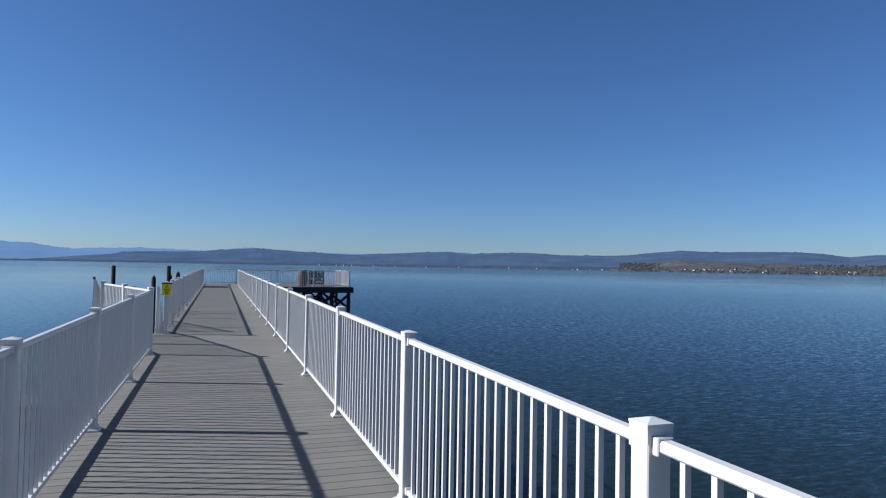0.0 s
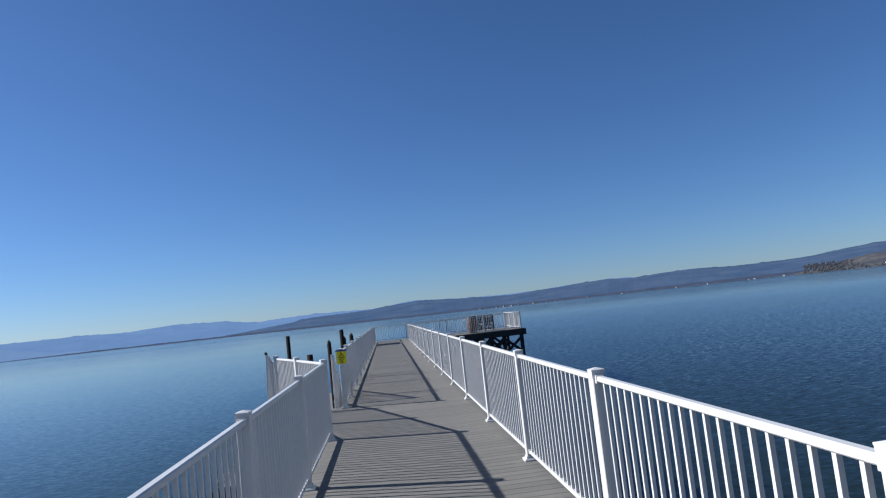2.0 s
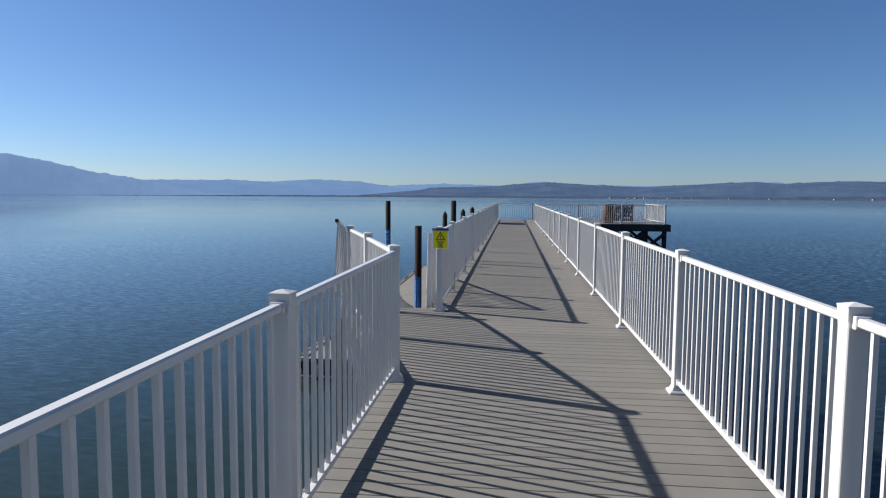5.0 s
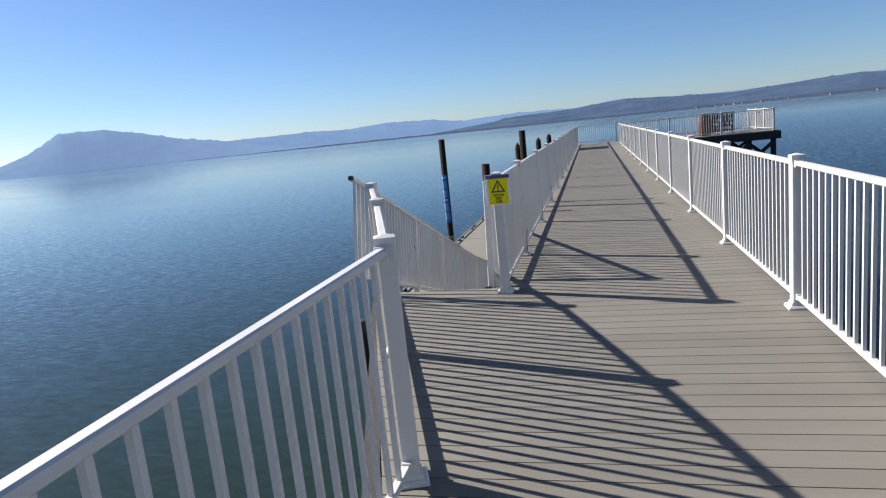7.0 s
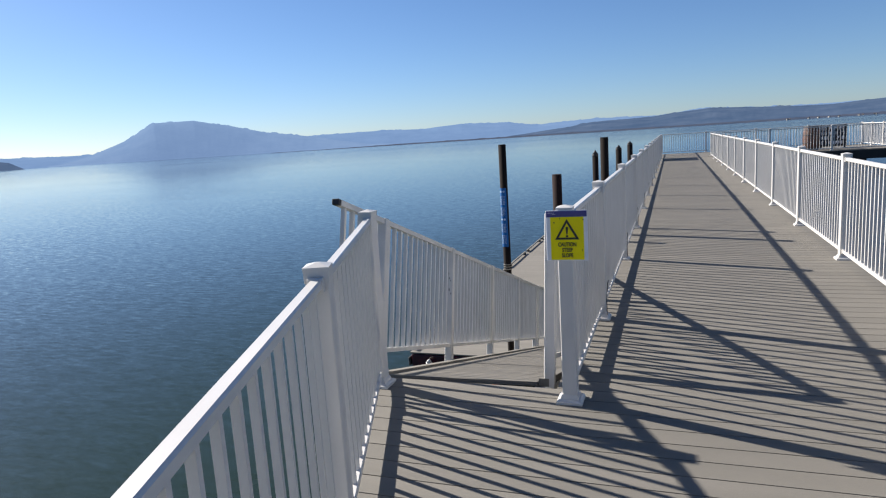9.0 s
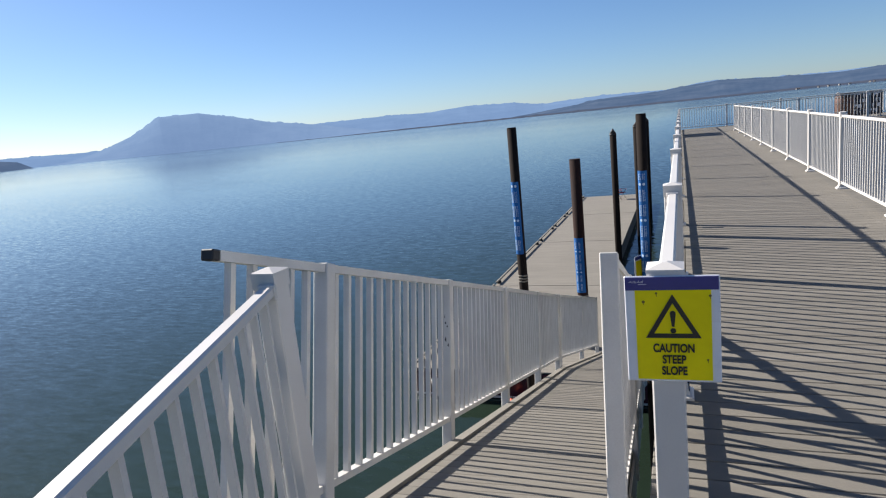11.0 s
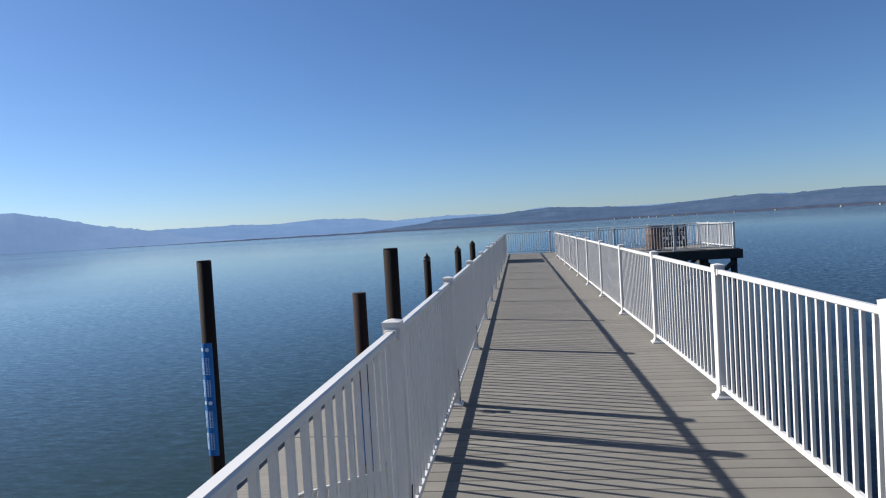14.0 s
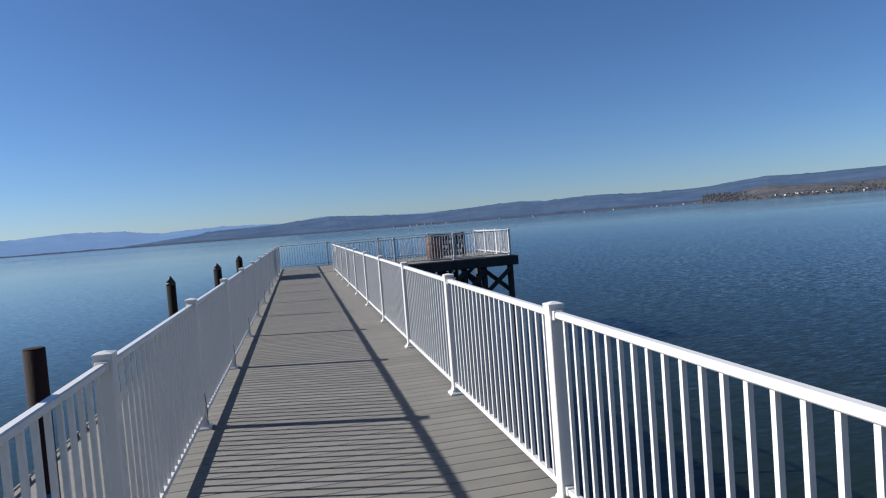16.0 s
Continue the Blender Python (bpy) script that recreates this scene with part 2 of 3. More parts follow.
def add_frustum(bm, cx, cy, z0, z1, h0, h1):
    """A square block that goes from half width h0 to half width h1."""
    lo = [bm.verts.new((cx + sx * h0, cy + sy * h0, z0)) for sx, sy in ((-1, -1), (1, -1), (1, 1), (-1, 1))]
    hi = [bm.verts.new((cx + sx * h1, cy + sy * h1, z1)) for sx, sy in ((-1, -1), (1, -1), (1, 1), (-1, 1))]
    bm.faces.new(lo[::-1])
    bm.faces.new(hi)
    for i in range(4):
        bm.faces.new((lo[i], lo[(i + 1) % 4], hi[(i + 1) % 4], hi[i]))


def add_tube(bm, a, b, r, seg=12, r2=None):
    """A round bar from a to b."""
    a, b = Vector(a), Vector(b)
    turn = (b - a).to_track_quat("Z", "Y").to_matrix()
    r2 = r if r2 is None else r2
    rings = []
    for p, rr in ((a, r), (b, r2)):
        rings.append([bm.verts.new(p + turn @ Vector((rr * math.cos(2 * math.pi * i / seg), rr * math.sin(2 * math.pi * i / seg), 0))) for i in range(seg)])
    for i in range(seg):
        f = bm.faces.new((rings[0][i], rings[0][(i + 1) % seg], rings[1][(i + 1) % seg], rings[1][i]))
        f.smooth = True
    bm.faces.new(rings[0][::-1])
    bm.faces.new(rings[1])


def add_beam(bm, a, b, w, h):
    """A square timber from a to b, w wide and h high."""
    a, b = Vector(a), Vector(b)
    d = (b - a).normalized()
    side = d.cross(Vector((0, 0, 1)))
    side = Vector((1, 0, 0)) if side.length < 1e-4 else side.normalized()
    up = side.cross(d)
    ring = lambda p: [bm.verts.new(p + side * sx * w / 2 + up * sz * h / 2) for sx, sz in ((-1, -1), (1, -1), (1, 1), (-1, 1))]
    r0, r1 = ring(a), ring(b)
    bm.faces.new(r0[::-1])
    bm.faces.new(r1)
    for i in range(4):
        bm.faces.new((r0[i], r0[(i + 1) % 4], r1[(i + 1) % 4], r1[i]))


def mesh_of(name, bm, mat):
    bmesh.ops.recalc_face_normals(bm, faces=bm.faces)
    me = bpy.data.meshes.new(name)
    bm.to_mesh(me)
    bm.free()
    me.materials.append(mat)
    return me


def part(name, bm, mat, parent=None, label="", at=None):
    me = bm if isinstance(bm, bpy.types.Mesh) else mesh_of(name, bm, mat)
    ob = new(name, me)
    if parent is not None:
        ob.parent = parent
    if at is not None:
        ob.matrix_basis = at
    if label:
        tagged(ob, label)
    return ob


def box_part(name, lo, hi, mat, parent=None, label="", bevel=0.0, at=None):
    bm = bmesh.new()
    add_box(bm, lo, hi, bevel)
    return part(name, bm, mat, parent, label, at)


def thing(name, m, label, category, group="", kind=""):
    ob = new(name)
    ob.empty_display_size = 0.1
    ob.matrix_basis = m
    return tagged(ob, label, category, group, kind)


# ---- the water and the far shores ----
WATER_Z = -3.7
bm = bmesh.new()
rings = (0, 60, 250, 1000, 4600)
prev = None
for r in rings:
    ring = [bm.verts.new((r * math.sin(2 * math.pi * i / 48), 20 + r * math.cos(2 * math.pi * i / 48), WATER_Z)) for i in range(48)] if r else [bm.verts.new((0, 20, WATER_Z))]
    for i in range(48) if prev else ():
        if len(prev) == 1:
            bm.faces.new((prev[0], ring[(i + 1) % 48], ring[i]))
        else:
            bm.faces.new((prev[i], prev[(i + 1) % 48], ring[(i + 1) % 48], ring[i]))
    prev = ring
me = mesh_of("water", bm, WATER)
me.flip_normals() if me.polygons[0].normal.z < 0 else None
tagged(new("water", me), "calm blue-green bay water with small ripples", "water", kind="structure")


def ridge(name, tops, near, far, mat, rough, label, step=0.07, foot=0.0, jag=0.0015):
    """A range of hills shaped to fit the camera's view: bearings in degrees and heights as slope from the pier."""
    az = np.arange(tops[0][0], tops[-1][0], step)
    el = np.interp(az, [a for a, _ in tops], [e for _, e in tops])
    bm = bmesh.new()
    rows = 16
    prev = None
    for a, e in zip(az, el):
        col = []
        for j in range(rows):
            f = j / (rows - 1)
            d = near + (far - near) * f
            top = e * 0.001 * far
            wob = noise.fractal(Vector((a * 0.38, f * (far - near) * 0.0016, near * 0.001)), 0.9, 2.1, 4)
            h = top * (1 - (1 - f) ** 1.7)
            h += rough * far * wob * (0.25 + 0.75 * min(1, 4 * f * (1 - f) + 0.35)) * (0.0 if j == 0 else 1.0)
            if j == rows - 1:
                h += far * jag * noise.fractal(Vector((a * 1.3, near * 0.01, 0.3)), 0.7, 2.1, 5)
            z = WATER_Z - 1 + foot * (j > 0) + max(h, 0)
            x = math.sin(radians(a)) * d
            y = math.cos(radians(a)) * d
            col.append(bm.verts.new((x, y + 10, z)))
        if prev:
            for j in range(rows - 1):
                bm.faces.new((prev[j], col[j], col[j + 1], prev[j + 1])).smooth = True
        prev = col
    ob = part(name, bm, mat)
    return tagged(ob, label, "hills", kind="structure")


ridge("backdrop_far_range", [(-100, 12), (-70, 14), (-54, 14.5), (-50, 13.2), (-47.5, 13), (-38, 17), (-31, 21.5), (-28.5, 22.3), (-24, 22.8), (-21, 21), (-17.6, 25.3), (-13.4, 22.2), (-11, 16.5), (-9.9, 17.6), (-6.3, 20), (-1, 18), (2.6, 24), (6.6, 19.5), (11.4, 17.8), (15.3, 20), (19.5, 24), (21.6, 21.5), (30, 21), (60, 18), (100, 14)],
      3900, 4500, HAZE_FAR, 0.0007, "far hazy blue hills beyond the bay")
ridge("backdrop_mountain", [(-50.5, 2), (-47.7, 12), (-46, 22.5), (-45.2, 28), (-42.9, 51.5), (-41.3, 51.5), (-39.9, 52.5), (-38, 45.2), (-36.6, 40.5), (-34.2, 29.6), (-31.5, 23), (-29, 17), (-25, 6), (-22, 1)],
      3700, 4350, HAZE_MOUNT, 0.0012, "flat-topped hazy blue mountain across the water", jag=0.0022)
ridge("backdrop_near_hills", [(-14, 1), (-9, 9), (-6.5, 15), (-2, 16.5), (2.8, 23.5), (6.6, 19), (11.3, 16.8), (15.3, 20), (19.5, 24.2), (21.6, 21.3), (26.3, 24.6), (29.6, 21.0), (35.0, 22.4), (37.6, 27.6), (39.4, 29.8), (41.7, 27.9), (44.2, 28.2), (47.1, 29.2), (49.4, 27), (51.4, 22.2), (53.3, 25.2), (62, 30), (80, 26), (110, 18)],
      2700, 3900, HAZE_HILL, 0.0013, "wooded hills painted hazy blue-grey along the far shore")
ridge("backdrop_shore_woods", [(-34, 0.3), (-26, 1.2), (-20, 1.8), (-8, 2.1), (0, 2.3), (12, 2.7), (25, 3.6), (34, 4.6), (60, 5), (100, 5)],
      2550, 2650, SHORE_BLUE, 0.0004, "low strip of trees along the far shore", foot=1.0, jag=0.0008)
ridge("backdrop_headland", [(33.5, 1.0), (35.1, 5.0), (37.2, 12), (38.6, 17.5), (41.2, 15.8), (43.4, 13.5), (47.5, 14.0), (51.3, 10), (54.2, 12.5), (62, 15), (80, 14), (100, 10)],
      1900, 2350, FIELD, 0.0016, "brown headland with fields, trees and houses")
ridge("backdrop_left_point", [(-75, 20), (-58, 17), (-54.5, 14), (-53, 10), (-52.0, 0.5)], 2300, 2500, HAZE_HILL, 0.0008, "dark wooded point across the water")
random.seed(11)
bm = bmesh.new()
for _ in range(3200):
    a = random.uniform(34.5, 66)
    d = random.uniform(1895, 2340)
    f = (d - 1900) / 450
    zz = WATER_Z + max(0, (0.012 * 2350) * (1 - (1 - max(0, f)) ** 1.7)) * random.uniform(0.6, 1.0)
    x, y, h = math.sin(radians(a)) * d, math.cos(radians(a)) * d + 10, random.uniform(2.5, 7)
    r = h * random.uniform(0.3, 0.7)
    base = [bm.verts.new((x + r * math.cos(k * 1.2566), y + r * math.sin(k * 1.2566), zz + h * random.uniform(0.3, 0.45))) for k in range(5)]
    low, top = bm.verts.new((x, y, zz - 1)), bm.verts.new((x + random.uniform(-1, 1), y, zz + h))
    for k in range(5):
        bm.faces.new((base[k], base[(k + 1) % 5], top))
        bm.faces.new((base[(k + 1) % 5], base[k], low))
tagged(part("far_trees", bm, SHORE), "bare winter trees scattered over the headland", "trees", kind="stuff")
body_me = bmesh.new()
add_box(body_me, (-5, -4, 0), (5, 4, 5))
body_me = mesh_of("house_wall", body_me, HOUSE)
roof_bm = bmesh.new()
pts = [roof_bm.verts.new(p) for p in ((-5.6, -4.6, 5), (5.6, -4.6, 5), (5.6, 4.6, 5), (-5.6, 4.6, 5), (-5.6, 0, 7.6), (5.6, 0, 7.6))]
for f in ((0, 1, 5, 4), (2, 3, 4, 5), (0, 4, 3), (1, 2, 5), (3, 2, 1, 0)):
    roof_bm.faces.new([pts[i] for i in f])
roof_me = mesh_of("house_roof", roof_bm, ROOF)
for i in range(64):
    if i < 18:
        a, d, up = random.uniform(41.2, 43.8), random.uniform(1900, 2010), random.uniform(0.5, 9)
    elif i < 40:
        a, d, up = random.uniform(39, 54), random.uniform(1900, 2000), random.uniform(0.5, 7)
    else:
        a, d, up = random.uniform(8, 36), random.uniform(2530, 2560), 0.5
    h = thing("house", pose(math.sin(radians(a)) * d, math.cos(radians(a)) * d + 10, WATER_Z + up, 0, 0, random.uniform(0, 180)), "pale house with a dark roof on the far shore", "house", "houses on the far shore")
    h.scale = (0.62,) * 3
    part("wall", body_me, HOUSE, h)
    part("roof", roof_me, ROOF, h)

# ---- the pier ----
XL, XR, BAY, Y0 = -0.815, 1.36, 2.44, 1.40
PITCH = 0.1435
DECK_L, DECK_R = -0.92, 1.46
FLARE0, FLARE1, FLARE_X = 11.10, 14.66, -2.07
Y_START, Y_SIDE, Y_END, PLAT_X = -11.0, 42.78, 48.2, 8.62


def left_edge(y):
    if FLARE0 < y < FLARE1:
        return DECK_L + (FLARE_X - DECK_L) * min(1.0, (y - FLARE0) / (14.40 - FLARE0))
    return DECK_L


deck = new("deck")
bm = bmesh.new()
for x in (DECK_L + 0.05, -0.15, 0.65, DECK_R - 0.05):
    add_box(bm, (x - 0.04, Y_START, -0.29), (x + 0.04, Y_SIDE, -0.034))
add_beam(bm, (-0.98, 11.1, -0.16), (-2.05, 14.38, -0.16), 0.08, 0.25)
add_beam(bm, (-2.05, 14.56, -0.16), (-0.90, 14.56, -0.16), 0.08, 0.25)
for x in (-0.9, 1.3, 3.1, 4.9, 6.7, PLAT_X - 0.1):
    add_box(bm, (x - 0.06, Y_SIDE + 0.02, -0.33), (x + 0.06, Y_END, -0.035))
deck_me = mesh_of("deck", bm, TIMBER)
bpy.data.objects.remove(deck)
deck = tagged(new("deck", deck_me), "pier deck of grey composite boards on dark timber joists", "deck", kind="structure")

# ---- railings ----
RAIL_TOP, POST_H, NB, BAR_GAP = 1.038, 1.053, 20, 0.1133


def tapered_post(h=POST_H):
    bm = bmesh.new()
    add_box(bm, (-0.039, -0.039, 0.004), (0.039, 0.039, h), 0.004)
    return bm


def post_cap(z):
    bm = bmesh.new()
    add_frustum(bm, 0, 0, z - 0.030, z + 0.016, 0.0405, 0.0425)
    add_frustum(bm, 0, 0, z + 0.016, z + 0.023, 0.0435, 0.0435)
    add_frustum(bm, 0, 0, z + 0.023, z + 0.034, 0.043, 0.006)
    return bm


def base_plate():
    bm = bmesh.new()
    add_frustum(bm, 0, 0, 0.0, 0.014, 0.070, 0.070)
    add_frustum(bm, 0, 0, 0.014, 0.024, 0.068, 0.058)
    add_frustum(bm, 0, 0, 0.024, 0.048, 0.050, 0.0425)
    return bm


POST_ME, CAP_ME, BASE_ME = mesh_of("post", tapered_post(), WHITE), mesh_of("cap", post_cap(POST_H), WHITE), mesh_of("base_plate", base_plate(), WHITE)
bm = bmesh.new()
add_box(bm, (-0.0098, -0.0098, 0.10), (0.0098, 0.0098, RAIL_TOP - 0.032))
BAR_ME = mesh_of("baluster", bm, WHITE)


def add_post(parent, m=None):
    p = part("post", POST_ME, WHITE, parent, at=m)
    part("cap", CAP_ME, WHITE, p)
    part("base_plate", BASE_ME, WHITE, p)
    return p


def add_panel(parent, length, nb=NB):
    """Rails and bars along local y, between posts at 0 and at length."""
    bm = bmesh.new()
    add_box(bm, (-0.021, 0.041, RAIL_TOP - 0.034), (0.021, length - 0.041, RAIL_TOP), 0.006)
    part("top_rail", bm, WHITE, parent)
    bm = bmesh.new()
    add_box(bm, (-0.017, 0.041, 0.072), (0.017, length - 0.041, 0.104), 0.003)
    part("bottom_rail", bm, WHITE, parent)
    for y0, y1 in ((0.041, 0.066), (length - 0.066, length - 0.041)):
        box_part("rail_bracket", (-0.027, y0, RAIL_TOP - 0.044), (0.027, y1, RAIL_TOP + 0.006), WHITE, parent, bevel=0.003)
        box_part("rail_bracket", (-0.022, y0, 0.066), (0.022, y1, 0.112), WHITE, parent, bevel=0.003)
    for i in range(nb):
        part("baluster", BAR_ME, WHITE, parent, at=pose(0, length / 2 + (i - (nb - 1) / 2) * BAR_GAP, 0))


def section(a, b, nb=NB, label="", group="pier railing"):
    """One bay: the post at a and the panel from there to b."""
    a, b = Vector((*a, 0)), Vector((*b, 0))
    d = b - a
    s = thing("railing_section", pose(a.x, a.y, 0, 0, 0, math.degrees(math.atan2(-d.x, d.y))), label or "white metal pier railing bay with square post and thin balusters", "railing", group)
    add_post(s)
    add_panel(s, d.length, nb)
    return s


def lone_post(x, y, label="white square railing post with a pyramid cap"):
    s = thing("railing_post", pose(x, y, 0), label, "post", "pier railing posts")
    add_post(s)
    return s


proto = section((XR, Y0 - 5 * BAY), (XR, Y0 - 4 * BAY))
for k in range(-4, 17):
    copy_thing(proto, pose(XR, Y0 + k * BAY, 0))
for k in list(range(-5, 3)) + list(range(6, 18)):
    copy_thing(proto, pose(XL, Y0 + k * BAY, 0))
SIGN_Y = 14.384
F1, F2 = (-1.397, 12.834), (-1.983, 14.419)
CORNER = (-0.82, 11.216)
section((XL, Y0 + 3 * BAY), CORNER)
section(CORNER, F1, 14, "white metal railing bay slanting out to the gangway")
section(F1, F2, 14, "short white metal railing bay beside the gangway")
lone_post(*F2)
section((XL, SIGN_Y), (XL, Y0 + 6 * BAY), 13, "short white metal railing bay behind the caution sign")
END_Y, PX = 48.08, 8.45
section((XL, Y0 + 18 * BAY), (XL, END_Y), NB)
xs = [XR, 3.73, 6.12, PX]
for i in range(3):
    section((xs[i], Y0 + 17 * BAY), (xs[i + 1], Y0 + 17 * BAY), NB, group="platform railing")
ys = [Y0 + 17 * BAY, 44.62, 46.35, END_Y]
for i in range(3):
    section((PX, ys[i]), (PX, ys[i + 1]), 14, group="platform railing")
xs = [PX, 6.12, 3.73, XR, XL]
for i in range(4):
    section((xs[i], END_Y), (xs[i + 1], END_Y), NB, group="platform railing")

# ---- unseen rail panel near the pier end, inferred from its broad deck shadow ----
panel = thing("rail_panel", pose(XL, Y0 + 16.5 * BAY, 0), "plain white panel along one railing bay, inferred from its shadow", "panel")
box_part("sheet", (-0.032, -1.15, 0.12), (-0.020, 1.15, 0.97), WHITE_OLD, panel, bevel=0.003)
for y in (-1.0, 0.0, 1.0):
    for z in (0.2, 0.9):
        box_part("clip", (-0.036, y - 0.02, z - 0.02), (-0.0325, y + 0.02, z + 0.02), RUBBER, panel)

# ---- thin wires left standing at the post feet ----
bm = bmesh.new()
for a, b in (((0, 0, 0.0), (0.004, 0.0, 0.12)), ((0.004, 0.0, 0.12), (-0.006, 0.004, 0.25)), ((-0.006, 0.004, 0.25), (-0.016, 0.006, 0.275))):
    add_tube(bm, a, b, 0.0032, 6)
WIRE_ME = mesh_of("post_wire", bm, STEEL)
for k in range(6, 15):
    w = new("post_wire", WIRE_ME)
    w.matrix_basis = pose(XL + 0.047, Y0 + k * BAY - 0.03, 0.035, 0, 0, 40 * k)
    tagged(w, "thin dark wire standing up from the post foot", "wire", "post wires")
    w.rotation_mode = "XYZ"

# ---- unseen tap shape beside one post, added to cast a knobbed deck shadow ----
tap = thing("water_tap", pose(-0.872, Y0 + 8 * BAY - 0.095, 0), "small grey tap shape beside the railing, added for its shadow", "tap")
bm = bmesh.new()
add_tube(bm, (0, 0, 0), (0, 0, 0.22), 0.011, 10)
part("pipe", bm, STEEL, tap, "thin dark standpipe")
bm = bmesh.new()
add_tube(bm, (0, 0, 0.195), (0, 0, 0.29), 0.026, 12, 0.020)
add_tube(bm, (0, 0, 0.245), (0, -0.055, 0.235), 0.012, 10)
add_tube(bm, (0, -0.055, 0.24), (0, -0.062, 0.19), 0.012, 10)
part("valve", bm, GEL, tap, "pale valve body with a bent spout")
bm = bmesh.new()
add_tube(bm, (0, 0, 0.29), (0, 0, 0.302), 0.033, 14)
part("wheel", bm, RUBBER, tap, "dark hand wheel")

# ---- caution sign on its post ----
sign = thing("caution_sign", pose(-0.794, SIGN_Y - 0.049, 0.797, 0, 0, 1.5), "yellow caution sheet in a clear sleeve fixed to the railing post", "sign")
box_part("backing", (-0.115, 0.0, 0.0), (0.100, 0.006, 0.266), PAPER, sign, bevel=0.002)
box_part("yellow_panel", (-0.091, -0.002, 0.006), (0.080, 0.0, 0.2315), YELLOW, sign, "yellow printed panel")
box_part("blue_header", (-0.113, -0.0025, 0.232), (0.097, 0.0, 0.264), NAVY, sign, "dark blue header strip")
bm = bmesh.new()
loops = []
for y in (-0.0021, -0.0036):
    for rad, cz in ((0.0725, 0.149), (0.0505, 0.149)):
        loops.append([bm.verts.new((-0.006 + rad * math.cos(radians(90 + 120 * i)), y, cz + rad * math.sin(radians(90 + 120 * i)))) for i in range(3)])
for i in range(3):
    k = (i + 1) % 3
    bm.faces.new((loops[2][i], loops[2][k], loops[3][k], loops[3][i]))
    bm.faces.new((loops[0][i], loops[0][k], loops[2][k], loops[2][i]))
    bm.faces.new((loops[1][i], loops[3][i], loops[3][k], loops[1][k]))
add_tube(bm, (-0.006, -0.0021, 0.131), (-0.006, -0.0036, 0.131), 0.0066, 14)
add_tube(bm, (-0.006, -0.0021, 0.174), (-0.006, -0.0036, 0.174), 0.0066, 14)
stem = [[bm.verts.new((x - 0.006, y, z)) for x, z in ((-0.003, 0.141), (0.003, 0.141), (0.0066, 0.174), (-0.0066, 0.174))] for y in (-0.0022, -0.0037)]
bm.faces.new(stem[1])
for i in range(4):
    bm.faces.new((stem[0][i], stem[0][(i + 1) % 4], stem[1][(i + 1) % 4], stem[1][i]))
part("warning_triangle", bm, INK, sign, "black warning triangle with exclamation mark")
random.seed(3)
for i in range(11):
    x = -0.103 + 0.0031 * i
    h = random.uniform(0.003, 0.007)
    bm = bmesh.new()
    add_beam(bm, (x, -0.0031, 0.2505), (x + 0.0012, -0.0031, 0.2505 + h), 0.0009, 0.0009)
    part("mark", bm, PAPER, sign, "small unreadable white mark")
box_part("mark", (-0.082, -0.0035, 0.2465), (-0.064, -0.0026, 0.2477), PAPER, sign, "thin white underline")
for x0, z, w in ((-0.072, 0.203, 0.004), (-0.042, 0.224, 0.003), (0.078, 0.217, 0.0035), (0.070, 0.058, 0.003)):
    bm = bmesh.new()
    add_tube(bm, (x0, -0.0021, z), (x0, -0.0027, z), w, 7, w * 0.7)
    add_box(bm, (x0, -0.0026, z - 0.008), (x0 + 0.0012, -0.00205, z))
    part("stain", bm, STAIN, sign, "small brown stain")


def lettering(text, size, parent, m, mat, name="lettering", wide=1.0):
    cu = bpy.data.curves.new(name, "FONT")
    cu.body, cu.size, cu.align_x, cu.extrude = text, size, "CENTER", 0.0006
    cu.offset = size * 0.03
    tmp = new(name, cu)
    bpy.context.view_layer.update()
    me = bpy.data.meshes.new_from_object(tmp.evaluated_get(bpy.context.evaluated_depsgraph_get()))
    bpy.data.objects.remove(tmp)
    me.materials.clear()
    me.materials.append(mat)
    return part(name, me, mat, parent, at=m @ Matrix.Diagonal((wide, 1, 1, 1)))


for i, word in enumerate(("CAUTION", "STEEP", "SLOPE")):
    lettering(word, 0.0295, sign, pose(-0.006, -0.0042, 0.0775 - 0.0288 * i, 90, 0, 0), INK, wide=0.71)

# ---- the gangway down to the floating dock ----
GA = math.degrees(math.atan(0.305))
GW = 10.45
gang = thing("gangway", pose(-1.577, 14.739, -0.054) @ pose(0, 0, 0, 0, 0, 2.9) @ pose(0, 0, 0, -GA, 0, 0), "white railed gangway with grey boards sloping to the dock", "gangway")
HINGE, SPLAY = 7.12, 0.088


def gang_x(y):
    """The lower leaf splays towards the pier below the hinge."""
    return max(0.0, y - HINGE) * SPLAY


def gang_bar(name, x, y0, y1, z0, z1, w, mat, label=""):
    for a, b in ((y0, min(y1, HINGE)), (HINGE, y1)):
        if b > a:
            bm = bmesh.new()
            add_beam(bm, (x + gang_x(a), a + (0.003 if a == HINGE else 0), (z0 + z1) / 2), (x + gang_x(b), b, (z0 + z1) / 2), w, z1 - z0)
            part(name, bm, mat, gang, label)


bm = bmesh.new()
add_box(bm, (-0.50, 0.0, -0.030), (0.50, PITCH - 0.007, 0.0), 0.003)
gp = mesh_of("plank", bm, PLANK)
for i in range(int(GW / PITCH)):
    part("plank", gp, PLANK, gang, at=pose(gang_x(i * PITCH), i * PITCH, 0))
for s in (-1, 1):
    gang_bar("kerb", s * 0.535, 0.02, GW, -0.03, 0.018, 0.064, DOCK, "tan raised edge kerb")
    gang_bar("side_beam", s * 0.53, 0.0, GW, -0.24, -0.034, 0.10, WHITE_OLD)
gpost = bmesh.new()
add_box(gpost, (-0.033, -0.036, -0.16), (0.033, 0.036, 1.065), 0.004)
